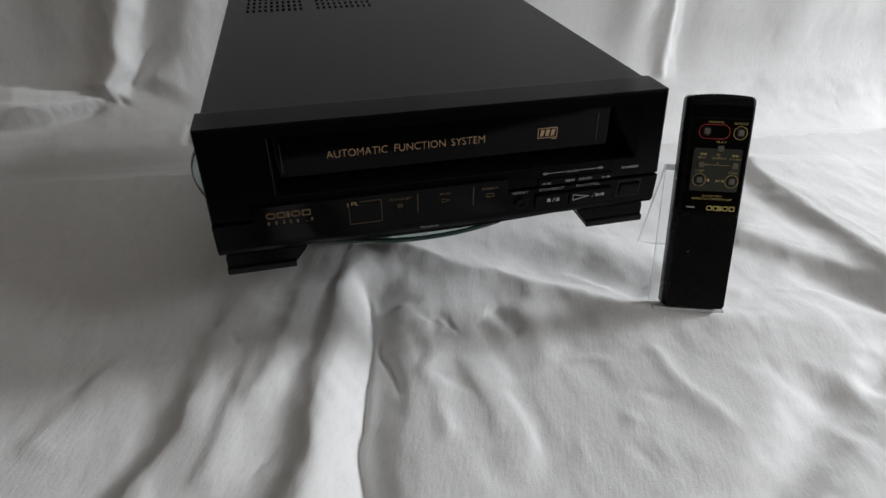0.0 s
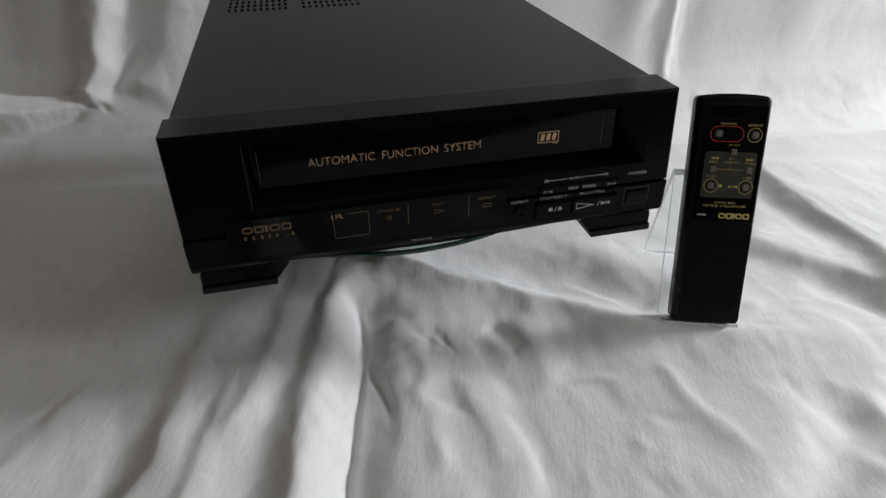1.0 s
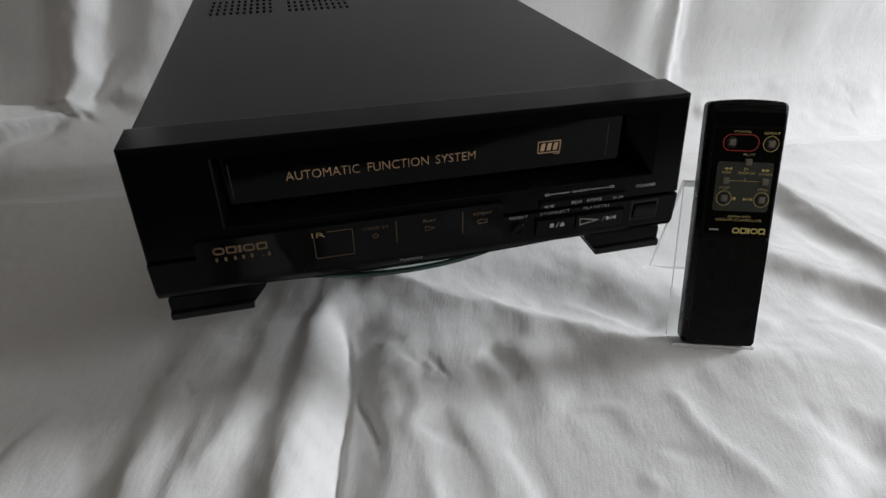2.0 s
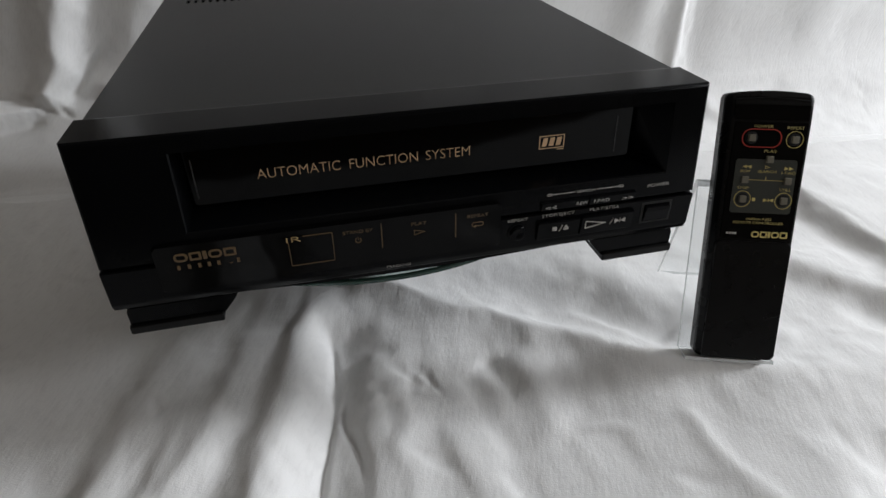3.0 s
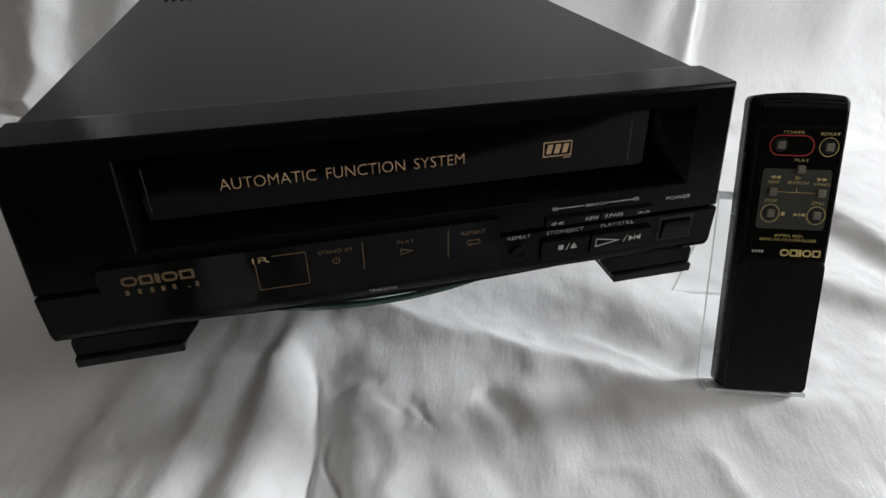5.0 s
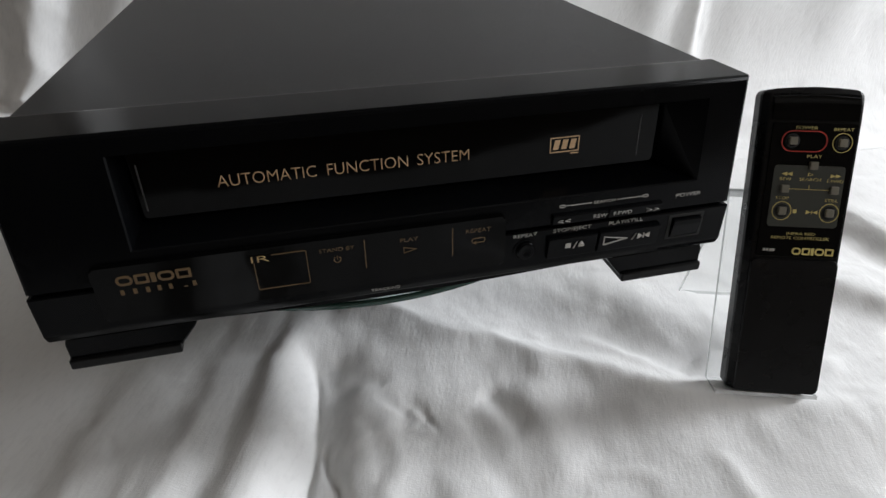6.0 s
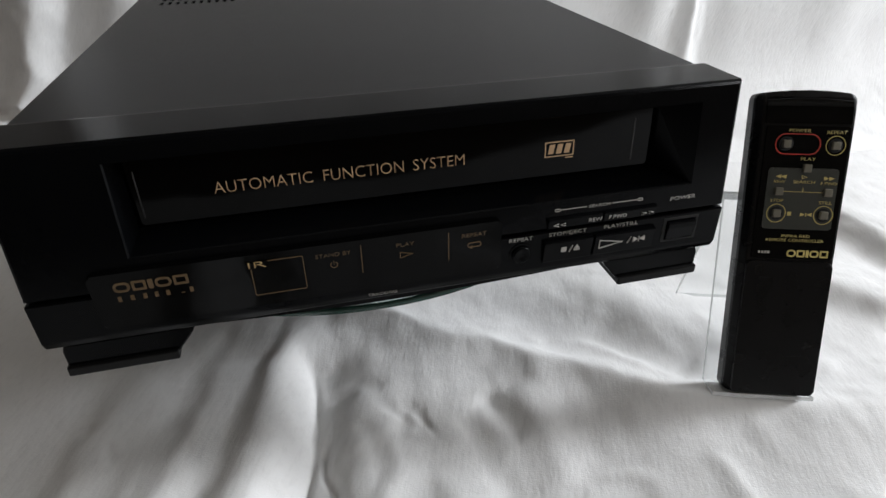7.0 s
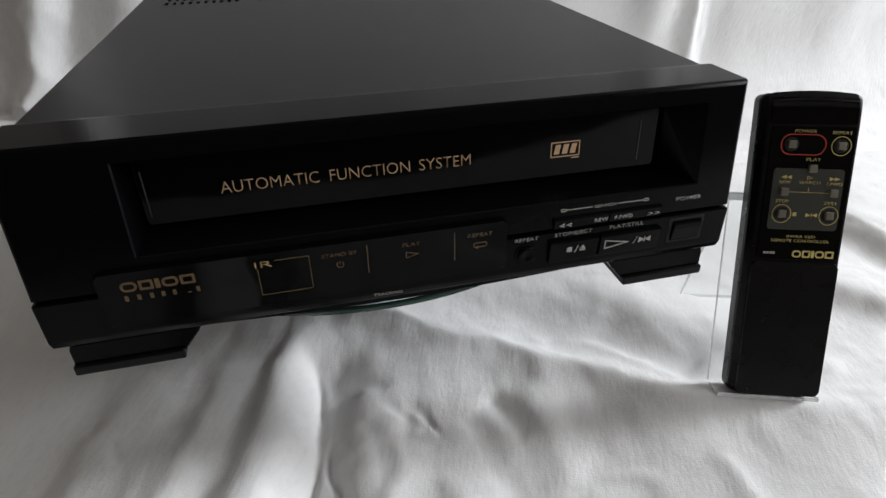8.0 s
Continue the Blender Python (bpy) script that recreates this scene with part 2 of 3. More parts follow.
def cloth_height(X, V):
    """Height of the cloth off its smooth sweep, at x and at arc length V from the front."""
    h = np.zeros(X.shape)
    U = V + turned(X)
    X, V = (X + 0.0055 * soft_noise(X, V, 0.040, 0.050, 21) + 0.0020 * soft_noise(X, V, 0.012, 0.018, 22),
            V + 0.0055 * soft_noise(X, V, 0.050, 0.040, 23) + 0.0020 * soft_noise(X, V, 0.018, 0.012, 24))
    # crest in front of the recorder and the remote; the cloth falls away before it
    crest = [(0.06, 0.24), (0.15, 0.150), (0.224, 0.085), (0.309, 0.025), (0.372, -0.020), (0.444, -0.052), (0.60, -0.082), (1.3, -0.12)]
    d, s = along(X, V, crest)
    middle = np.exp(-((X - 0.21) / 0.10) ** 2)
    under = 0.004 + 0.0105 * smooth((X - 0.08) / 0.08) * smooth((0.62 - X) / 0.15)
    h += under * np.exp(-(np.sqrt(d * d + 0.006 ** 2) - 0.006) / 0.035) * smooth(s / 0.15)
    h -= (0.0012 + 0.006 * middle) * (1 - np.exp(-np.maximum(d, 0) / 0.024)) * smooth(s / 0.15)
    # ridge and crease that run towards the camera
    h += fold(X, V, [(0.108, 0.18), (0.095, 0.11), (0.080, 0.05), (0.058, -0.05), (0.040, -0.14), (0.01, -0.32)], 0.0125, 0.019, 0.028, (0.24, 0))
    h += fold(X, V, [(0.078, 0.17), (0.045, 0.06), (0.018, -0.02), (-0.01, -0.10)], 0.006, 0.014, 0.020, (0.35, 0.4))
    h -= fold(X, V, [(0.122, 0.12), (0.115, 0.036), (0.102, -0.023), (0.090, -0.095), (0.080, -0.154), (0.06, -0.32)], 0.0150, 0.020, 0.026, (0.10, 0))
    h -= fold(X, V, [(0.120, 0.10), (0.1135, 0.036), (0.1005, -0.023), (0.0885, -0.095), (0.0785, -0.154), (0.0585, -0.32)], 0.0045, 0.0045, 0.0032, (0.15, 0))
    h -= fold(X, V, [(0.116, 0.034), (0.121, -0.022), (0.124, -0.068)], 0.0045, 0.004, 0.006, (0.2, 0.5))
    h += fold(X, V, [(0.135, 0.06), (0.138, 0.03), (0.140, 0.0)], 0.003, 0.012, 0.02)
    h -= fold(X, V, [(0.104, 0.19), (0.086, 0.11), (0.066, 0.05), (0.050, -0.01)], 0.0026, 0.009, 0.012, (0.2, 0.4))
    h += fold(X, V, [(0.030, 0.17), (-0.005, 0.10), (-0.022, 0.04), (-0.036, 0.0), (-0.050, -0.059), (-0.078, -0.113), (-0.14, -0.25)], 0.009, 0.016, 0.045, (0.3, 0))
    h -= fold(X, V, [(-0.052, 0.0), (-0.066, -0.059), (-0.094, -0.113), (-0.16, -0.25)], 0.003, 0.02, 0.012, (0.35, 0))
    h += fold(X, V, [(0.020, 0.05), (0.0, -0.02), (-0.02, -0.08), (-0.04, -0.14)], 0.0045, 0.011, 0.02)
    h += fold(X, V, [(0.045, 0.06), (0.020, -0.01), (0.004, -0.06)], 0.002, 0.008, 0.015)
    h += fold(X, V, [(-0.10, 0.05), (-0.14, -0.01), (-0.17, -0.06)], 0.003, 0.012, 0.03)
    h -= fold(X, V, [(-0.034, 0.066), (-0.024, 0.050)], 0.0014, 0.004, 0.005)
    h -= fold(X, V, [(-0.014, 0.042), (-0.006, 0.022)], 0.0014, 0.005, 0.004)
    # dents in the slope
    h -= fold(X, V, [(0.150, 0.060), (0.158, 0.035), (0.168, 0.026), (0.176, 0.033), (0.186, 0.018), (0.194, 0.022)], 0.0018, 0.004, 0.008, (0.4, 0.4))
    h += fold(X, V, [(0.166, 0.012), (0.178, 0.004), (0.190, 0.008)], 0.0014, 0.005, 0.009)
    h -= fold(X, V, [(0.226, 0.036), (0.232, 0.020), (0.240, 0.012), (0.252, -0.014)], 0.0018, 0.005, 0.008, (0.4, 0.5))
    h += fold(X, V, [(0.218, 0.022), (0.226, 0.004), (0.236, -0.020)], 0.0014, 0.005, 0.007, (0.4, 0.5))
    h -= fold(X, V, [(0.206, 0.024), (0.212, 0.002), (0.222, -0.036)], 0.0014, 0.005, 0.008, (0.4, 0.6))
    h += fold(X, V, [(0.246, 0.022), (0.256, 0.000), (0.264, -0.036)], 0.0014, 0.005, 0.010, (0.4, 0.6))
    h -= fold(X, V, [(0.140, 0.030), (0.146, 0.004), (0.150, -0.030)], 0.0014, 0.005, 0.008)
    h += fold(X, V, [(0.150, -0.01), (0.160, -0.06), (0.158, -0.13)], 0.0022, 0.010, 0.014)
    h += fold(X, V, [(0.186, -0.02), (0.192, -0.07), (0.190, -0.12)], 0.0016, 0.006, 0.010)
    h -= fold(X, V, [(0.215, -0.06), (0.225, -0.11), (0.226, -0.17)], 0.0020, 0.008, 0.014)
    h -= fold(X, V, [(0.60, -0.095), (0.555, -0.12), (0.52, -0.16)], 0.0070, 0.016, 0.022)
    h -= fold(X, V, [(0.160, 0.024), (0.176, 0.010), (0.192, 0.016)], 0.0018, 0.012, 0.008)
    h -= fold(X, V, [(0.222, 0.028), (0.233, 0.006), (0.246, -0.012)], 0.0020, 0.013, 0.008)
    h -= fold(X, V, [(0.208, 0.006), (0.222, -0.025), (0.230, -0.07)], 0.0016, 0.014, 0.010)
    h += fold(X, V, [(0.255, 0.03), (0.262, -0.01), (0.270, -0.06)], 0.0025, 0.016, 0.016)
    h += fold(X, V, [(0.20, -0.02), (0.205, -0.08), (0.20, -0.16)], 0.003, 0.02, 0.022)
    h -= fold(X, V, [(0.142, 0.076), (0.158, 0.050)], 0.0010, 0.006, 0.008)
    h += fold(X, V, [(0.352, -0.05), (0.362, -0.10), (0.375, -0.16)], 0.0016, 0.010, 0.006)
    h -= fold(X, V, [(0.50, -0.12), (0.46, -0.16), (0.40, -0.195), (0.33, -0.24), (0.25, -0.29)], 0.011, 0.024, 0.022)
    h -= fold(X, V, [(0.54, -0.13), (0.46, -0.19)], 0.003, 0.015, 0.02)
    # hollow between the crest and the recorder
    h -= fold(X, V, [(0.20, 0.17), (0.30, 0.09), (0.38, 0.045)], 0.0055, 0.05, 0.030, (0.2, 0.4))
    h += fold(X, V, [(0.465, -0.01), (0.445, 0.025), (0.405, 0.070), (0.355, 0.110), (0.315, 0.135)], 0.0090, 0.034, 0.040, (0.35, 0.4))
    h -= fold(X, V, [(0.384, -0.004), (0.366, 0.030), (0.345, 0.058), (0.318, 0.082)], 0.0045, 0.009, 0.024, (0.15, 0.4))
    # folds beside the remote
    h += fold(X, V, [(0.690, 0.28), (0.675, 0.221), (0.659, 0.036), (0.657, -0.019), (0.66, -0.2)], 0.016, 0.020, 0.14, (0.2, 0.3))
    h += fold(X, V, [(0.53, 0.10), (0.571, 0.057), (0.641, -0.035), (0.70, -0.10)], 0.013, 0.020, 0.05)
    h -= fold(X, V, [(0.565, 0.02), (0.60, -0.045), (0.65, -0.085)], 0.005, 0.02, 0.02)
    h += fold(X, V, [(0.45, 0.03), (0.49, -0.03)], 0.002, 0.012, 0.012)
    # step across the whole cloth behind the recorder
    step = 0.4185 - 0.1127 * (X + 0.265) + 0.005 * soft_noise(X, V, 0.25, 9, 5)
    h -= 0.008 * smooth((V - step) / 0.008) + (0.30 + 0.04 * smooth((X - 0.4) / 0.25)) * np.clip(V - step, 0, 0.08) - 0.0320 * smooth((V - step - 0.07) / 0.14)
    h += 0.011 * np.exp(-np.abs(V - step) / 0.04) * (V < step) * smooth((X - 0.45) / 0.15)
    # the left of the backdrop hangs back
    h -= 0.10 * np.maximum(-0.20 - X, 0) * smooth((U - 0.62) / 0.12)
    # drapery at the foot of the backdrop
    foot_line = 0.600 + 0.047 * smooth((X + 0.40) / 0.19) ** 1.5
    thick = 0.060 * np.clip((-0.222 - X) / 0.14, 0, 1) ** 0.8 + 0.0015
    q = (U - foot_line) / thick
    roll = smooth(q / 0.10) * (1 - 0.30 * np.clip(q, 0, 1)) * smooth((1.25 - q) / 0.30)
    h += 0.75 * thick * roll * (1 + 0.12 * np.sin(q * 5 + 9 * X)) * (X < -0.20)
    h -= fold(X, U, [(-0.80, 0.588), (-0.40, 0.594), (-0.33, 0.602), (-0.27, 0.622), (-0.235, 0.638)], 0.007, 0.005, 0.014, (0, 0.2))
    h += fold(X, U, [(-0.236, 0.645), (-0.205, 0.72), (-0.18, 0.80), (-0.15, 1.2)], 0.034, 0.030, 0.024, (0.06, 0))
    h -= fold(X, U, [(-0.226, 0.644), (-0.190, 0.684), (-0.150, 0.722), (-0.12, 0.76)], 0.014, 0.006, 0.016, (0.06, 0.5))
    h += fold(X, U, [(-0.165, 0.655), (-0.11, 0.72), (-0.05, 0.85)], 0.012, 0.03, 0.04)
    h -= fold(X, U, [(-0.115, 0.555), (-0.108, 0.60)], 0.003, 0.008, 0.006)
    h += fold(X, U, [(0.694, 0.650), (0.700, 0.70), (0.700, 0.76), (0.712, 1.3)], 0.0055, 0.009, 0.006, (0.1, 0))
    h -= fold(X, U, [(0.720, 0.64), (0.723, 0.70), (0.728, 0.80), (0.733, 1.1)], 0.0035, 0.010, 0.030, (0.2, 0.3))
    h -= fold(X, U, [(0.668, 0.64), (0.671, 0.72), (0.673, 0.9)], 0.002, 0.030, 0.016)
    h += fold(X, U, [(0.725, 0.62), (0.76, 0.60), (0.84, 0.595)], 0.006, 0.012, 0.02)
    for x, a, w in ((0.64, 0.010, 0.035), (0.93, 0.006, 0.05), (1.08, -0.007, 0.05), (1.22, 0.010, 0.05), (-0.42, 0.02, 0.06), (-0.34, -0.012, 0.04)):
        h += a * np.exp(-((X - x - 0.06 * (U - 0.75)) / w) ** 2) * smooth((U - 0.62) / 0.2)
    # small creases, pulled towards the recorder
    rng = np.random.RandomState(11)
    for k in range(130):
        x, v = rng.uniform(-0.35, 0.75), rng.uniform(-0.24, 0.30)
        a = math.atan2(0.25 - v, 0.15 - x) + rng.normal(0, 0.45)
        n = rng.uniform(0.018, 0.07)
        h += fold(X, V, [(x, v), (x + n * math.cos(a), v + n * math.sin(a))], rng.uniform(-0.0014, 0.0010), rng.uniform(0.003, 0.008), rng.uniform(0.003, 0.008), (0.45, 0.45))
    # general unevenness
    calm = 1 - 0.75 * smooth((U - 0.36) / 0.15)
    h += 0.0024 * soft_noise(X, V, 0.10, 0.14, 1) + 0.0009 * calm * soft_noise(X + 0.3 * V, V, 0.03, 0.07, 2)
    h += 0.0004 * calm * soft_noise(X, V - 0.4 * X, 0.012, 0.03, 3)
    return np.where(U < BEND, np.maximum(h, -0.029), h)


def make_cloth():
    xs = np.concatenate([np.arange(-1.35, -0.56, 0.02), np.arange(-0.56, -0.13, 0.003), np.arange(-0.13, 0.33, 0.0018), np.arange(0.33, 1.36, 0.003), np.arange(1.36, 1.70, 0.02)])
    vs = np.concatenate([np.arange(-0.54, -0.30, 0.01), np.arange(-0.30, -0.2, 0.003), np.arange(-0.2, 0.2, 0.0022), np.arange(0.2, 0.96, 0.003), np.arange(0.96, 1.75, 0.02)])
    X, V = np.meshgrid(xs, vs, indexing="ij")
    h = cloth_height(X, V)
    U = V + turned(X)
    a = np.clip((U - BEND) / RADIUS, 0, math.pi / 2)
    rise = np.maximum(U - BEND - RADIUS * math.pi / 2, 0)
    Y = np.where(U < BEND, U, BEND + RADIUS * np.sin(a)) - turned(X)
    Z = RADIUS - RADIUS * np.cos(a) + rise
    front = np.clip((-0.30 - V) / 0.24, 0, 1)
    Y = Y - front * (0.012 * soft_noise(X, V * 0, 0.12, 9, 31) + 0.006 * soft_noise(X, V * 0, 0.04, 9, 32) + 0.45 * np.clip(X - 0.35, 0, 0.4))
    co = np.stack([X, Y - h * np.sin(a), Z + h * np.cos(a)], -1).reshape(-1, 3)
    n, m = X.shape
    idx = np.arange(n * m).reshape(n, m)
    quads = np.stack([idx[:-1, :-1], idx[1:, :-1], idx[1:, 1:], idx[:-1, 1:]], -1).reshape(-1, 4)
    me = bpy.data.meshes.new("cloth")
    me.vertices.add(len(co))
    me.vertices.foreach_set("co", co.ravel().astype(np.float32))
    me.loops.add(quads.size)
    me.loops.foreach_set("vertex_index", quads.ravel().astype(np.int32))
    me.polygons.add(len(quads))
    me.polygons.foreach_set("loop_start", (np.arange(len(quads)) * 4).astype(np.int32))
    me.polygons.foreach_set("use_smooth", np.ones(len(quads), bool))
    me.update(calc_edges=True)
    uv = me.uv_layers.new(name="UVMap")
    flat = np.stack([X, V], -1).reshape(-1, 2)[quads.ravel()]
    uv.data.foreach_set("uv", flat.ravel().astype(np.float32))
    me.materials.append(COTTON)
    me.validate()
    ob = new("cloth", me)
    solid = ob.modifiers.new("thickness", "SOLIDIFY")
    solid.thickness, solid.offset = 0.0008, -1
    return tagged(ob, "wrinkled white cotton cloth spread out and hung behind", "cloth")


# ---- room ----
FLOOR = -0.035
EAST = 2.40
structure("floor", box(-2.0, EAST + 0.1, -2.3, 1.1, FLOOR - 0.1, FLOOR), BOARD)
structure("ceiling", box(-2.0, EAST + 0.1, -2.3, 1.1, 2.4, 2.5), CEILING)
structure("wall_north", box(-2.0, EAST + 0.1, 1.0, 1.1, FLOOR, 2.4), PLASTER)
structure("wall_south", box(-2.0, EAST + 0.1, -2.3, -2.2, FLOOR, 2.4), PLASTER)
structure("wall_west", box(-2.0, -1.9, -2.2, 1.0, FLOOR, 2.4), PLASTER)
WINDOWS = ((-0.43, 0.37, 0.52, 1.32), (-1.92, -1.12, 1.20, 2.04))
(A0, A1, B0, B1), (C0, C1, D0, D1) = WINDOWS
wall = bmesh.new()
for y0, y1, z0, z1 in ((-2.2, C0, FLOOR, 2.4), (C1, A0, FLOOR, 2.4), (A1, 1.0, FLOOR, 2.4),
                       (A0, A1, FLOOR, B0), (A0, A1, B1, 2.4), (C0, C1, FLOOR, D0), (C0, C1, D1, 2.4)):
    box(EAST, EAST + 0.1, y0, y1, z0, z1, bm=wall)
structure("wall_east", wall, PLASTER)
for k, (wy0, wy1, wz0, wz1) in enumerate(WINDOWS, 1):
    window = tagged(new("window_%d" % k), "white painted window in the side wall", kind="structure")
    frame_bm = bmesh.new()
    for y0, y1, z0, z1 in ((wy0 + 0.002, wy0 + 0.05, wz0 + 0.002, wz1 - 0.002), (wy1 - 0.05, wy1 - 0.002, wz0 + 0.002, wz1 - 0.002),
                           (wy0 + 0.05, wy1 - 0.05, wz0 + 0.002, wz0 + 0.05), (wy0 + 0.05, wy1 - 0.05, wz1 - 0.05, wz1 - 0.002)):
        box(EAST + 0.02, EAST + 0.08, y0, y1, z0, z1, 0.004, 1, frame_bm)
    part("window_frame", frame_bm, WHITE, window)
make_cloth()


# ---- turntable ----
def make_turntable():
    cx, cy, top = 0.165, 0.2315, 0.1022
    t = thing("turntable", "round clear glass turntable on a dark base", "turntable", pose(cx, cy, 0.0))

    def lathe(profile, n=96):
        bm = bmesh.new()
        rows = [[bm.verts.new((r * math.cos(2 * math.pi * k / n), r * math.sin(2 * math.pi * k / n), z)) for k in range(n)] for r, z in profile]
        for a, b in zip(rows, rows[1:]):
            for k in range(n):
                j = (k + 1) % n
                bm.faces.new((a[k], a[j], b[j], b[k]))
        bm.faces.new(rows[0]), bm.faces.new(rows[-1])
        return bm

    disc = part("glass_disc", lathe([(0.2128, top - 0.005), (0.214, top - 0.004), (0.214, top - 0.001), (0.2128, top)]), GLASS, t,
                "clear glass disc with a green edge", True)
    disc.visible_shadow = False
    disc.data.materials.append(CUT_GLASS)
    for p in disc.data.polygons:
        p.use_smooth = len(p.vertices) == 4
        p.material_index = int(len(p.vertices) == 4)
    part("base", lathe([(0.062, -0.03), (0.064, -0.028), (0.064, 0.080), (0.180, 0.088), (0.185, 0.090), (0.185, top - 0.0070), (0.183, top - 0.0055)], 72), PLASTIC, t)


# ---- video recorder ----
W, TOP, FRONT = 0.36, 0.222, -0.0085


def lean(z):
    """How far the fascia stands forward at the height z."""
    return FRONT * (TOP - z) / (TOP - 0.1530)


def make_recorder():
    r = thing("video_recorder", "black video recorder with gold lettering on a glass turntable", "video recorder", pose(0, 0, 0))
    # steel cover with vent slots
    x0, x1, y0, y1, z = 0.0025, W - 0.0025, 0.034, 0.432, TOP - 0.0008
    slots_x = [(0.0262 + 0.0067 * k, 0.0294 + 0.0067 * k) for k in range(10)] + [(0.1065 + 0.0067 * k, 0.1097 + 0.0067 * k) for k in range(10)]
    slots_y = [(0.339 + 0.0195 * k, 0.3515 + 0.0195 * k) for k in range(4)]
    xs = sorted({x0 + 0.002, x1 - 0.002, *[a for s in slots_x for a in s]})
    ys = sorted({y0, y1, *[a for s in slots_y for a in s]})
    bm = bmesh.new()
    grid = {(i, j): bm.verts.new((x, y, z)) for i, x in enumerate(xs) for j, y in enumerate(ys)}
    holes = {(round(a, 5), round(b, 5)) for a, _ in slots_x for b, _ in slots_y}
    for i in range(len(xs) - 1):
        for j in range(len(ys) - 1):
            corner = [grid[i, j], grid[i + 1, j], grid[i + 1, j + 1], grid[i, j + 1]]
            if (round(xs[i], 5), round(ys[j], 5)) in holes:
                low = [bm.verts.new(v.co - Vector((0, 0, 0.003))) for v in corner]
                for k in range(4):
                    bm.faces.new((corner[k], corner[(k + 1) % 4], low[(k + 1) % 4], low[k]))
            else:
                bm.faces.new(corner)
    # folded sides
    for sx, edge in ((x0, x0 + 0.002), (x1, x1 - 0.002)):
        loop = [(edge, z), (edge + (sx - edge) * 0.7, z - 0.0006), (sx, z - 0.002), (sx, 0.130)]
        rows = [[bm.verts.new((x, y, zz)) for y in (y0, y1)] for x, zz in loop]
        for a, b in zip(rows, rows[1:]):
            bm.faces.new((a[0], a[1], b[1], b[0]))
    part("top_cover", bm, COVER, r, "satin black painted steel cover with rows of vent slots")
    part("chassis", box(0.006, W - 0.006, 0.036, 0.430, 0.124, TOP - 0.006), DARK, r)
    part("bottom_plate", box(0.004, W - 0.004, 0.0305, 0.431, 0.118, 0.1235, 0.001, 1), DARK, r)

    # upper fascia, leaning forward to its foot, with the recess of the cassette door
    bm = bmesh.new()
    rects = [(0, W, 0.1530, TOP - 0.0002, 0.0345, 0), (0, W, 0.1530, TOP, 0.033, 0), (0, W, 0.1530, TOP, 0.0022, 1), (0.0006, W - 0.0006, 0.1532, TOP - 0.0007, 0.0006, 1),
             (0.0018, W - 0.0018, 0.1536, TOP - 0.002, 0.0, 1), (0.0480, 0.3375, 0.1680, 0.2125, 0.0, 1), (0.0488, 0.3368, 0.1686, 0.2119, 0.0007, 1),
             (0.0515, 0.3205, 0.1735, 0.2105, 0.0165, 0)]
    loops = [[bm.verts.new((x, y + (lean(zz) if tilt else 0), zz)) for x, zz in ((a, c0), (b, c0), (b, c1), (a, c1))] for a, b, c0, c1, y, tilt in rects]
    for a, b in zip(loops, loops[1:]):
        for k in range(4):
            bm.faces.new((a[k], a[(k + 1) % 4], b[(k + 1) % 4], b[k]))
    bm.faces.new(loops[-1]), bm.faces.new(loops[0])
    part("front_bezel", bm, PLASTIC, r)

    door = part("cassette_door", plate(round_rect(0.0532, 0.3180, 0.1752, 0.2085, 0.0012), 0.0118, 0.0155, 0.0006), GLOSS, r,
                "glossy smoked cassette door")
    # thin pale bars at the pivots: the edge highlight painted as colour
    for i, (x, label) in enumerate(((0.0555, "l"), (0.3080, "r"))):
        part("door_pivot", box(x - 0.0003, x + 0.0003, 0.0114, 0.0150, 0.179, 0.202, 0.0001, 1), PIVOT_GLINT, door)
    face = 0.0115
    words = (("AUTOMATIC", 0.0885, 0.1349), ("FUNCTION", 0.1401, 0.1803), ("SYSTEM", 0.1851, 0.2122))
    for w, a, b in words:
        lettering(w, a, b, 0.1870, 0.0060, face, PALE_GOLD, door)
    # format badge: frame with three slanted bars
    badge = outline_band(0.2565, 0.2732, 0.1855, 0.1940, 0.0003, 0.0006, face, face + 0.0003)
    for k in range(3):
        a = 0.2583 + 0.0046 * k
        plate([(a, 0.1872), (a + 0.0030, 0.1872), (a + 0.0040, 0.1924), (a + 0.0010, 0.1924)], face, face + 0.0003, bm=badge)
    plate([(0.2685, 0.1842), (0.2730, 0.1842), (0.2730, 0.1848), (0.2685, 0.1848)], face, face + 0.0003, bm=badge)
    part("badge", badge, PALE_GOLD, door, "gold printed badge")

    for ob in (door, *door.children):
        for v in ob.data.vertices:
            v.co.y -= 0.05 * (0.192 - v.co.z)
    # lower panel below the joint
    part("joint_filler", box(0.003, W - 0.003, -0.0045, 0.032, 0.1505, 0.1535), DARK, r)
    low = prism([(FRONT, 0.1512), (FRONT, 0.1290), (-0.0065, 0.1245), (-0.001, 0.1222), (0.030, 0.1222), (0.030, 0.1512)], -0.0004, W + 0.0004, 0.0009, 2)
    part("lower_panel", low, PLASTIC, r)
    sill = bmesh.new()
    n = 24
    rim = [(0.06 + 0.22 * k / n, 0.1232 - 0.0035 * math.sin(math.pi * k / n)) for k in range(n + 1)]
    plate(rim + [(0.28, 0.1245), (0.06, 0.1245)], -0.0035, 0.018, bm=sill)
    part("bottom_sill", sill, PLASTIC, r)

    # display window
    window_plate = part("display_window", plate(round_rect(0.0285, 0.2255, 0.1335, 0.1630, 0.0022), FRONT - 0.0022, FRONT + 0.0030, 0.0009), GLOSS, r,
                        "glossy smoked display window")
    y = FRONT - 0.0025
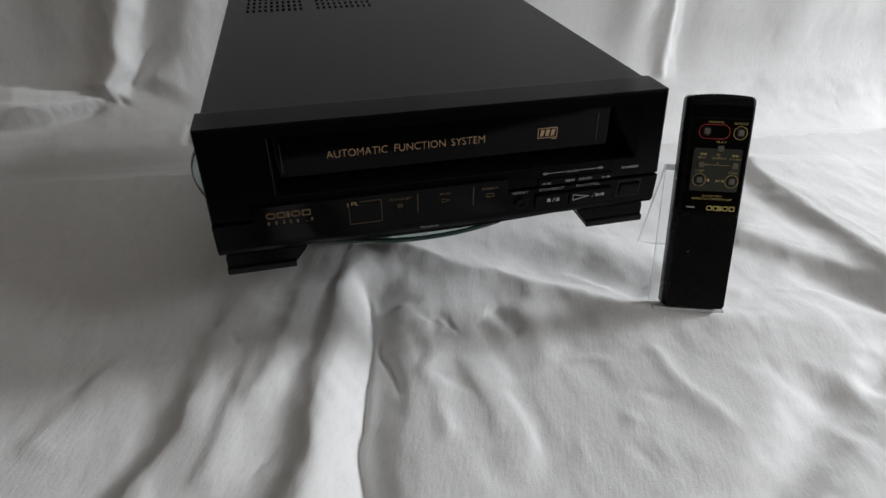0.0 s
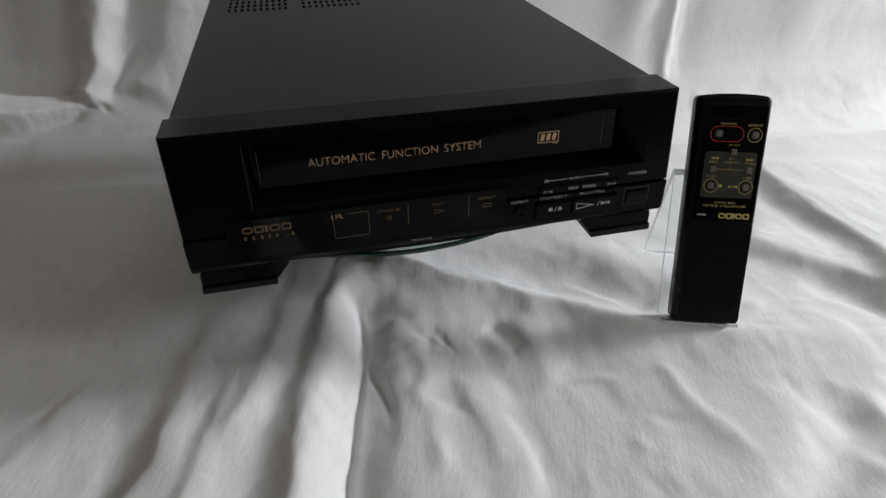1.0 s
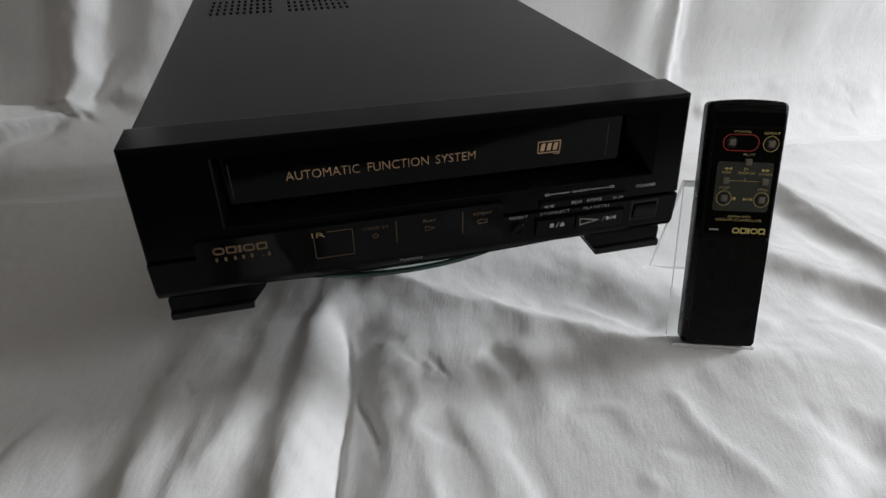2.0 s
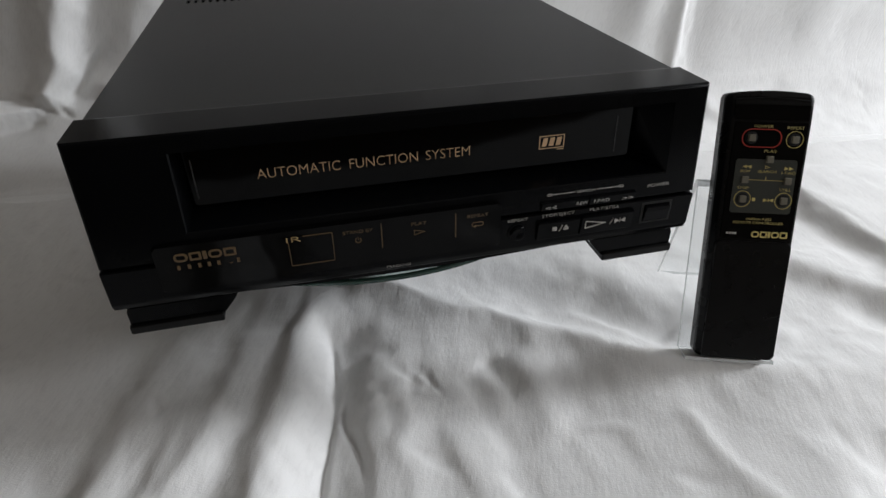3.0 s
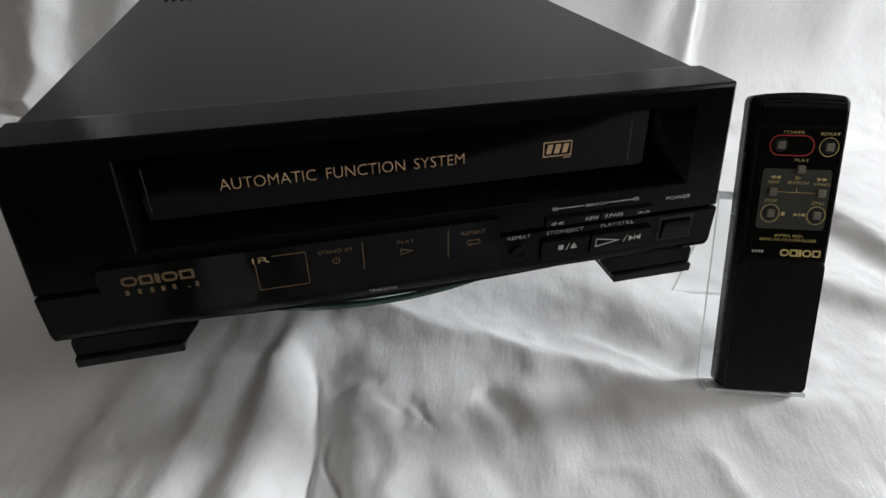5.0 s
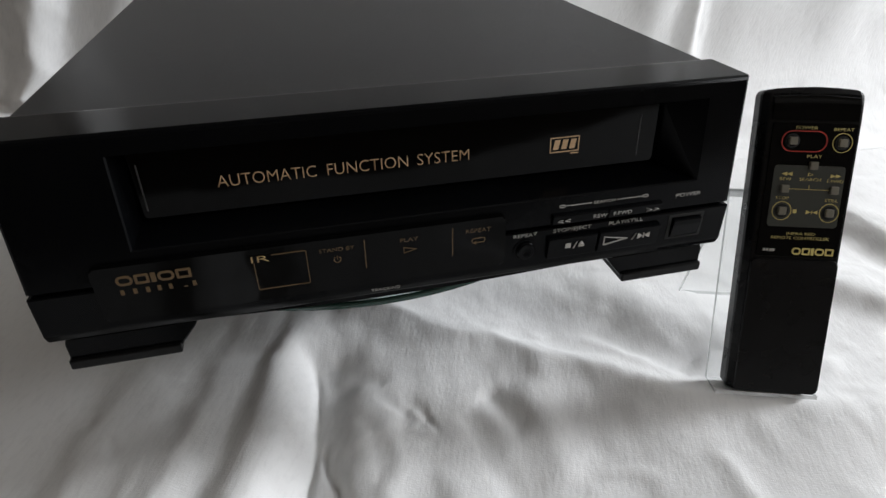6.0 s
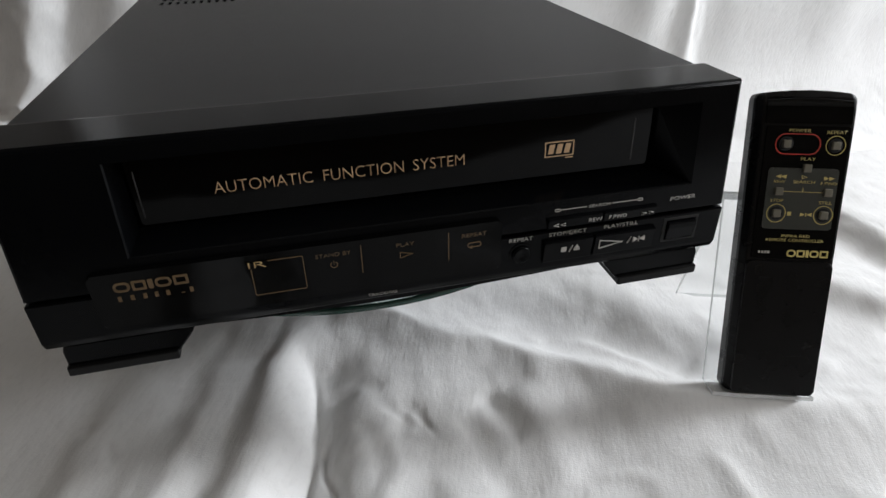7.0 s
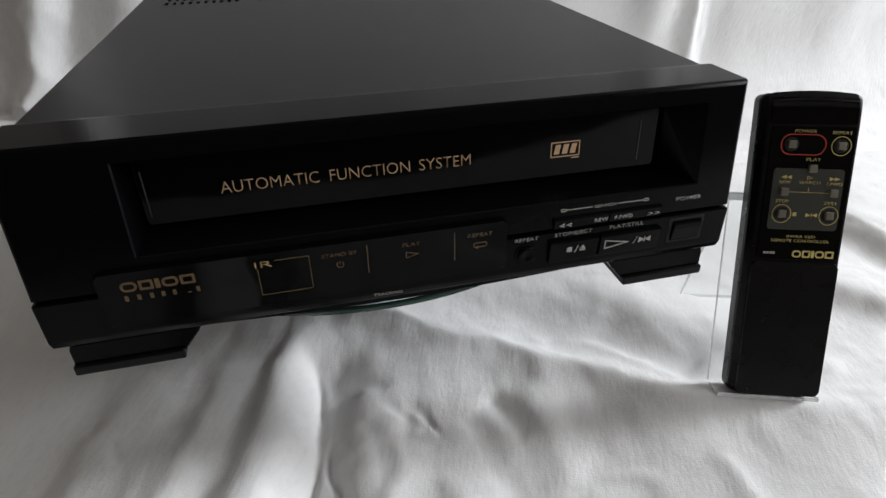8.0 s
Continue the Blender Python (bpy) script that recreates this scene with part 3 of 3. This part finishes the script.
    # maker's mark: plain blocks
    mark = bmesh.new()
    x = 0.0385
    for width, hollow in ((0.0072, 0.0024), (0.0062, 0.0006), (0.0022, 0), (0.0072, 0.0024), (0.0066, 0.0006)):
        if hollow:
            outline_band(x, x + width, 0.1528, 0.1580, hollow, 0.0012, y, y + 0.0003, mark)
        else:
            plate(round_rect(x, x + width, 0.1528, 0.1580, 0.0005), y, y + 0.0003, bm=mark)
        x += width + 0.0008
    part("maker_mark", mark, FAINT_GOLD, window_plate, "gold printed maker's mark")
    for k, a in enumerate((0.0390, 0.0445, 0.0500, 0.0550, 0.0600, 0.0665, 0.0705)):
        hgt = 0.0005 if k == 5 else 0.0028
        plate([(a, 0.1478), (a + 0.0016, 0.1478), (a + 0.0016, 0.1478 + hgt), (a, 0.1478 + hgt)], y, y + 0.0003, bm=(bar := bmesh.new()))
        part("printed_bar", bar, FAINT_GOLD, window_plate)
    part("sensor_outline", outline_band(0.0992, 0.1242, 0.1398, 0.1590, 0.0010, 0.0004, y, y + 0.0003), FAINT_GOLD, window_plate)
    part("sensor_patch", plate(round_rect(0.0972, 0.1078, 0.1555, 0.1592, 0.0002), y - 0.0002, y), GLOSS, window_plate)
    lettering("IR", 0.0984, 0.1066, 0.1560, 0.0034, y - 0.0005, GOLD, window_plate)
    lettering("STAND BY", 0.1300, 0.1472, 0.1560, 0.0021, y, FAINT_GOLD, window_plate)
    lettering("PLAY", 0.1700, 0.1790, 0.1560, 0.0022, y, FAINT_GOLD, window_plate)
    lettering("REPEAT", 0.2040, 0.2172, 0.1560, 0.0022, y, FAINT_GOLD, window_plate)
    for a in (0.1520, 0.1967):
        part("divider", plate([(a, 0.1438), (a + 0.0005, 0.1438), (a + 0.0005, 0.1602), (a, 0.1602)], y, y + 0.0003), FAINT_GOLD, window_plate)
    sym = bmesh.new()
    n = 20
    arc = [(0.1385 + q * math.sin(a), 0.1512 + q * math.cos(a)) for q, seq in ((0.0019, 1), (0.0014, -1))
           for a in [radians(35 + 290 * k / n) for k in range(n + 1)][::seq]]
    for k in range(n):
        j = 2 * n + 1 - k
        plate([arc[k], arc[k + 1], arc[j - 1], arc[j]], y, y + 0.0003, bm=sym)
    plate([(0.1383, 0.1512), (0.1387, 0.1512), (0.1387, 0.1534), (0.1383, 0.1534)], y, y + 0.0003, bm=sym)
    part("standby_symbol", sym, FAINT_GOLD, window_plate)
    ring = ring_plate([(0.1715, 0.1492), (0.1785, 0.1511), (0.1715, 0.1530)], [(0.1719, 0.1497), (0.1772, 0.1511), (0.1719, 0.1525)], y, y + 0.0003)
    part("play_symbol", ring, FAINT_GOLD, window_plate)
    loop = outline_band(0.2070, 0.2145, 0.1496, 0.1526, 0.0014, 0.0005, y, y + 0.0003)
    tri(loop, 0.2085, 0.1498, 0.0022, 0.0022, y - 0.0001, True)
    part("repeat_symbol", loop, FAINT_GOLD, window_plate)

    window_plate.location = (0.0006, 0, 0.0007)

    # keys
    f = FRONT
    before = set(r.children)
    knob = part("repeat_button", cyl(0.2400, 0.1392, 0.0052, f - 0.0022, f + 0.001), PLASTIC, r, smooth=True)
    part("button_collar", ring_plate(*[[(0.2400 + q * math.cos(2 * math.pi * k / 32), 0.1392 + q * math.sin(2 * math.pi * k / 32)) for k in range(32)] for q in (0.0068, 0.0054)],
                                     f - 0.0005, f + 0.001), PLASTIC, knob)
    keys = {}
    for name, a, b, c, d in (("stop_key", 0.2525, 0.2810, 0.1322, 0.1458), ("play_key", 0.2822, 0.3190, 0.1322, 0.1458),
                             ("rewind_key", 0.2542, 0.2856, 0.1526, 0.1592), ("forward_key", 0.2864, 0.3180, 0.1526, 0.1592)):
        out = 0.0030 if "stop" in name or "play" in name else 0.0018
        k = prism([(f + 0.001, d), (f - out, d - 0.0010), (f - out * 0.55, c), (f + 0.001, c)], a, b, 0.0004, 2)
        keys[name] = part(name, k, PLASTIC, r)
    power = part("power_key", prism([(f + 0.001, 0.1462), (f - 0.0022, 0.1455), (f - 0.0022, 0.1425), (f - 0.0008, 0.1345), (f + 0.001, 0.1345)], 0.3275, 0.3450, 0.0005, 2),
                 PLASTIC, r)
    # dark band laid round the key, in place of the shade in its recess
    part("power_recess", ring_plate([(0.3250, 0.1330), (0.3470, 0.1330), (0.3470, 0.1485), (0.3250, 0.1485)], [(0.3270, 0.1340), (0.3455, 0.1340), (0.3455, 0.1468), (0.3270, 0.1468)],
                                    f - 0.0003, f + 0.001), DARK, power)
    yk = f - 0.0003
    for w, a, b, zz, hh in (("REPEAT", 0.2330, 0.2462, 0.1474, 0.0021), ("STOP/EJECT", 0.2556, 0.2775, 0.1476, 0.0021), ("PLAY/STILL", 0.2880, 0.3084, 0.1477, 0.0021),
                            ("POWER", 0.3270, 0.3423, 0.1590, 0.0023), ("SEARCH", 0.2778, 0.2902, 0.1616, 0.0017)):
        lettering(w, a, b, zz, hh, yk if zz < 0.1530 else lean(zz + hh) - 0.0004, SILVER, r)
    lettering("TRACKING", 0.1560, 0.1712, 0.1268, 0.0017, -0.0086, SILVER, r)
    lettering("REW", 0.2772, 0.2850, 0.1545, 0.0022, f - 0.0020, SILVER, keys["rewind_key"])
    lettering("F.FWD", 0.2890, 0.2996, 0.1545, 0.0022, f - 0.0020, SILVER, keys["forward_key"])
    lettering("<<", 0.2568, 0.2640, 0.1535, 0.0030, f - 0.0020, SILVER, keys["rewind_key"])
    lettering(">>", 0.3085, 0.3160, 0.1535, 0.0030, f - 0.0020, SILVER, keys["forward_key"])
    line = bmesh.new()
    for a, b in ((0.2615, 0.2765), (0.2915, 0.3065)):
        plate([(a, 0.1624), (b, 0.1624), (b, 0.1627), (a, 0.1627)], lean(0.1624) - 0.0004, lean(0.1624), bm=line)
    part("search_line", line, SILVER, r)
    for a in (0.2598, 0.3080):
        part("search_mark", outline_band(a - 0.0017, a + 0.0017, 0.1617, 0.1634, 0.0008, 0.0004, lean(0.1625) - 0.0004, lean(0.1625)), SILVER, r)
    s = bmesh.new()
    ys = f - 0.0031
    plate([(0.2623, 0.1385), (0.2652, 0.1385), (0.2652, 0.1413), (0.2623, 0.1413)], ys, ys + 0.0012, bm=s)
    plate([(0.2668, 0.1378), (0.2672, 0.1378), (0.2690, 0.1418), (0.2686, 0.1418)], ys, ys + 0.0012, bm=s)
    plate([(0.2698, 0.1396), (0.2732, 0.1396), (0.2715, 0.1420)], ys, ys + 0.0012, bm=s)
    plate([(0.2698, 0.1384), (0.2732, 0.1384), (0.2732, 0.1390), (0.2698, 0.1390)], ys, ys + 0.0012, bm=s)
    part("stop_symbol", s, SILVER, keys["stop_key"])
    s = ring_plate([(0.2848, 0.1368), (0.2995, 0.1394), (0.2848, 0.1424)], [(0.2852, 0.1373), (0.2975, 0.1394), (0.2852, 0.1419)], ys, ys + 0.0012)
    plate([(0.3020, 0.1378), (0.3023, 0.1378), (0.3042, 0.1418), (0.3039, 0.1418)], ys, ys + 0.0012, bm=s)
    for xx, fl in ((0.3070, False), (0.3110, True)):
        plate([(xx - (0.0016 if not fl else -0.0016), 0.1380), (xx + (0.0016 if not fl else -0.0016), 0.1396), (xx - (0.0016 if not fl else -0.0016), 0.1414)], ys, ys + 0.0012, bm=s)
    plate([(0.3088, 0.1380), (0.3092, 0.1380), (0.3092, 0.1414), (0.3088, 0.1414)], ys, ys + 0.0012, bm=s)
    part("play_symbol", s, SILVER, keys["play_key"])

    for ob in set(r.children) - before:
        ob.location = (-0.0016, 0, 0.0007)

    # feet
    for side in (0, 1):
        for yy in (0.0, 0.33):
            def mirror(x):
                return W - x if side else x
            foot = bmesh.new()
            rows = []
            for yv in (yy, yy + 0.058):
                rows.append([foot.verts.new((mirror(x), yv, zz)) for x, zz in ((0.004, 0.1205), (0.0025, 0.1165), (0.0025, 0.1035), (0.0535, 0.1035), (0.064, 0.1165), (0.066, 0.1205))])
            foot.faces.new(rows[0]), foot.faces.new(rows[1])
            for k in range(6):
                j = (k + 1) % 6
                foot.faces.new((rows[0][k], rows[0][j], rows[1][j], rows[1][k]))
            bevel(foot, 0.001, 2)
            ft = part("foot", foot, PLASTIC, r)
            pa, pb = sorted((mirror(0.0020), mirror(0.0550)))
            part("foot_pad", box(pa, pb, yy - 0.0022, yy + 0.0590, 0.1022, 0.1080, 0.0010, 2), RUBBER, ft)
    return r


def cyl(x, z, radius, y0, y1, n=32):
    bm = bmesh.new()
    rows = []
    for q, y in ((0.0, y0 + 0.0012), (radius * 0.45, y0 + 0.0008), (radius * 0.8, y0), (radius, y0 + 0.0006), (radius, y1)):
        rows.append([bm.verts.new((x + q * math.cos(2 * math.pi * k / n), y, z + q * math.sin(2 * math.pi * k / n))) for k in range(n)] if q else [bm.verts.new((x, y, z))])
    for k in range(n):
        bm.faces.new((rows[0][0], rows[1][k], rows[1][(k + 1) % n]))
    for a, b in zip(rows[1:], rows[2:]):
        for k in range(n):
            bm.faces.new((a[k], a[(k + 1) % n], b[(k + 1) % n], b[k]))
    return bm


make_turntable()
make_recorder()

# ---- remote and its stand ----
LEAN_POSE = pose(0.3869, -0.0300, 0.0178, -20.8, 0, -19.86)


def make_stand():
    s = thing("display_stand", "clear acrylic easel holding the remote upright", "display stand", LEAN_POSE)
    x0, x1 = -0.0115, 0.0535
    sheets = (("ledge", [(0.0008, -0.0030), (0.0008, -0.0004), (0.0198, -0.0004), (0.0226, -0.0030)]),
              ("back_panel", [(0.0200, -0.0002), (0.0228, -0.0029), (0.0228, 0.1310), (0.0220, 0.1326), (0.0206, 0.1326), (0.0200, 0.1315)]),
              ("prop_leg", [(0.0230, 0.1300), (0.0240, 0.1325), (0.0260, 0.1320), (0.1268, 0.0345), (0.1250, 0.0325), (0.0230, 0.1272)]))
    for name, outline in sheets:
        bm = prism(outline, x0, x1, 0.0002, 1)
        if name == "prop_leg":
            for v in bm.verts:
                v.co.x += 0.007 * (0.1325 - v.co.z) / 0.1
        sheet = part(name, bm, ACRYLIC, s)
        sheet.visible_shadow = False
        sheet.data.materials.append(CUT_ACRYLIC)
        for p in sheet.data.polygons:
            p.material_index = int(p.area < 0.0006)


def make_remote():
    r = thing("remote_control", "black infrared remote control with grey buttons on a clear stand", "remote control", LEAN_POSE)
    wid, length, deep = 0.0552, 0.198, 0.0185

    def edge(v):
        """Half the width of the body at the height v."""
        q, r0 = min(v, length - v), 0.0042
        inset = r0 - math.sqrt(max(r0 * r0 - (r0 - q) ** 2, 0)) if q < r0 else 0
        return 0.0274 + 0.0006 * v / length - inset * 0.8

    mid = wid / 2
    # body: chamfered section drawn along the height, with an arched head
    bm = bmesh.new()
    rows = []
    for v in (0.0, 0.0004, 0.0012, 0.0025, 0.0042, 0.0935, 0.15, 0.1795, 0.190, 0.1938, 0.1955, 0.1968, 0.1976, 0.198):
        e = edge(v)
        head = max(0.0, (v - 0.1795) / (length - 0.1795))
        y = 0.0012 + 0.0026 * head ** 2 + (0.0012 if v == 0.0 else 0)
        row = []
        for x, yy in ((-e - 0.0035, 0.0075 + y * 0.4), (-e - 0.0030, 0.005 + y * 0.5), (-e, y + 0.0004), (-e + 0.0012, y), (-e * 0.5, y - 0.0002), (0, y - 0.0003), (e * 0.5, y - 0.0002),
                      (e - 0.0012, y), (e, y + 0.0004), (e + 0.0018, 0.004 + y * 0.5), (e + 0.0022, 0.0075 + y * 0.4), (e + 0.0018, deep - 0.002), (e - 0.001, deep), (-e - 0.001, deep), (-e - 0.0033, deep - 0.002)):
            arch = 0.0022 * head * (1 - (x / 0.03) ** 2)
            row.append(bm.verts.new((mid + x, yy, v + arch)))
        rows.append(row)
    n = len(rows[0])
    for a, b in zip(rows, rows[1:]):
        for k in range(n):
            bm.faces.new((a[k], a[(k + 1) % n], b[(k + 1) % n], b[k]))
    bm.faces.new(rows[0]), bm.faces.new(rows[-1])
    part("body", bm, REMOTE, r)
    e = edge(0.05)
    part("lower_cover", plate(round_rect(mid - e + 0.0004, mid + e - 0.0004, 0.0010, 0.0925, 0.0032), -0.0006, 0.003, 0.0008),
         REMOTE, r, "smooth glossy black lower cover")
    part("keypad", plate(round_rect(0.0030, 0.0535, 0.0945, 0.1785, 0.0010), 0.0002, 0.003, 0.0004), GLOSS, r)
    n = 10
    head = bmesh.new()
    top = [(mid + (edge(0.19) - 0.0022) * (1 - 2 * k / n), 0.1955 + 0.0018 * (1 - (1 - 2 * k / n) ** 2)) for k in range(n + 1)]
    a = [head.verts.new((x, 0.0002, 0.1800)) for x, z in top]
    b = [head.verts.new((x, 0.0006, 0.190)) for x, z in top]
    c = [head.verts.new((x, 0.0030, z)) for x, z in top]
    d = [head.verts.new((x, 0.0060, z - 0.001)) for x, z in top]
    for p, q in ((a, b), (b, c), (c, d)):
        for k in range(n):
            head.faces.new((p[k], p[k + 1], q[k + 1], q[k]))
    part("emitter_window", head, GLOSS, r, "glossy dark infrared window", True)
    y = -0.0001
    panel = part("function_panel", plate(round_rect(0.0070, 0.0500, 0.1137, 0.1525, 0.0022), -0.0002, 0.001, 0.0001), PANEL, r, "grey-green printed panel")
    f = -0.0005

    def key(name, x, z, size=0.0050):
        k = box(x - size / 2, x + size / 2, -0.0022, 0.001, z - size / 2, z + size / 2, 0.0006, 2)
        return part(name, k, KEY, r)

    def circle(q, x, z, n=40):
        return [(x + q * math.cos(2 * math.pi * k / n), z + q * math.sin(2 * math.pi * k / n)) for k in range(n)]

    for name, x, z in (("power_button", 0.0155, 0.1675), ("repeat_button", 0.0454, 0.1669), ("play_button", 0.0300, 0.1526), ("rewind_button", 0.0145, 0.1378),
                       ("forward_button", 0.0446, 0.1376), ("stop_button", 0.0148, 0.1238), ("still_button", 0.0439, 0.1233)):
        k = key(name, x, z)
        if name in ("repeat_button", "stop_button", "still_button"):
            part("ring", ring_plate(circle(0.0060, x, z), circle(0.0056, x, z), f, f + 0.0004), YELLOW, k, "yellow printed ring")
        if name in ("repeat_button", "power_button", "stop_button", "still_button"):
            part("well", ring_plate(circle(0.0044, x, z), circle(0.0030, x, z), f + 0.0001, f + 0.0006), DARK, k)
    part("red_outline", outline_band(0.0088, 0.0364, 0.1608, 0.1738, 0.0062, 0.0006, f, f + 0.0008), RED, r, "red printed outline")
    for w, x0, x1, z, h in (("POWER", 0.0165, 0.0295, 0.1746, 0.0020), ("REPEAT", 0.0393, 0.0510, 0.1740, 0.0020), ("PLAY", 0.0256, 0.0345, 0.1573, 0.0020),
                            ("REW", 0.0110, 0.0178, 0.1430, 0.0019), ("F.FWD", 0.0398, 0.0495, 0.1424, 0.0019), ("SEARCH", 0.0230, 0.0360, 0.1430, 0.0019),
                            ("STOP", 0.0102, 0.0182, 0.1310, 0.0019), ("STILL", 0.0402, 0.0482, 0.1303, 0.0019), ("INFRA RED", 0.0200, 0.0376, 0.1086, 0.0017),
                            ("REMOTE CONTROLLER", 0.0107, 0.0465, 0.1057, 0.0019)):
        lettering(w, x0, x1, z, h, f if z < 0.1140 or z > 0.153 else f, YELLOW, r)
    sym = bmesh.new()
    for x, z, fl in ((0.0134, 0.1471, True), (0.0166, 0.1471, True), (0.0430, 0.1465, False), (0.0462, 0.1465, False)):
        s = -1 if fl else 1
        plate([(x - s * 0.0016, z - 0.0012), (x + s * 0.0016, z), (x - s * 0.0016, z + 0.0012)], f, f + 0.0005, bm=sym)
    plate([(0.0218, 0.1225), (0.0240, 0.1225), (0.0240, 0.1249), (0.0218, 0.1249)], f, f + 0.0005, bm=sym)
    for x, s in ((0.0314, 1), (0.0352, -1)):
        plate([(x - s * 0.0016, 0.1222), (x + s * 0.0014, 0.1234), (x - s * 0.0016, 0.1246)], f, f + 0.0005, bm=sym)
    plate([(0.0331, 0.1222), (0.0335, 0.1222), (0.0335, 0.1246), (0.0331, 0.1246)], f, f + 0.0005, bm=sym)
    ring_plate([(0.0277, 0.1458), (0.0312, 0.1470), (0.0277, 0.1482)], [(0.0280, 0.1462), (0.0305, 0.1470), (0.0280, 0.1478)], f, f + 0.0005, sym)
    plate([(0.0175, 0.13765), (0.0418, 0.13745), (0.0418, 0.13775), (0.0175, 0.13795)], f, f + 0.0005, bm=sym)
    plate([(0.0292, 0.1378), (0.0295, 0.1378), (0.0295, 0.1404), (0.0292, 0.1404)], f, f + 0.0005, bm=sym)
    part("printed_symbols", sym, YELLOW, panel)
    mark = bmesh.new()
    x = 0.0248
    for width, hollow in ((0.0057, 0.0021), (0.0050, 0.0005), (0.0018, 0), (0.0057, 0.0021), (0.0052, 0.0005)):
        if hollow:
            outline_band(x, x + width, 0.0958, 0.1004, hollow, 0.0010, f, f + 0.0005, mark)
        else:
            plate(round_rect(x, x + width, 0.0958, 0.1004, 0.0004), f, f + 0.0005, bm=mark)
        x += width + 0.0006
    part("maker_mark", mark, YELLOW, r, "yellow printed maker's mark")
    for a in (0.0068, 0.0088, 0.0108, 0.0126):
        plate([(a, 0.0976), (a + 0.0013, 0.0976), (a + 0.0013, 0.0992), (a, 0.0992)], f, f + 0.0005, bm=(bar := bmesh.new()))
        part("printed_bar", bar, SILVER, r)
    fit_size = Matrix.Translation((-0.0009, 0, 0)) @ Matrix.Diagonal((0.965, 1, 0.9845, 1))
    for ob in r.children_recursive:
        ob.data.transform(fit_size)


make_stand()
make_remote()
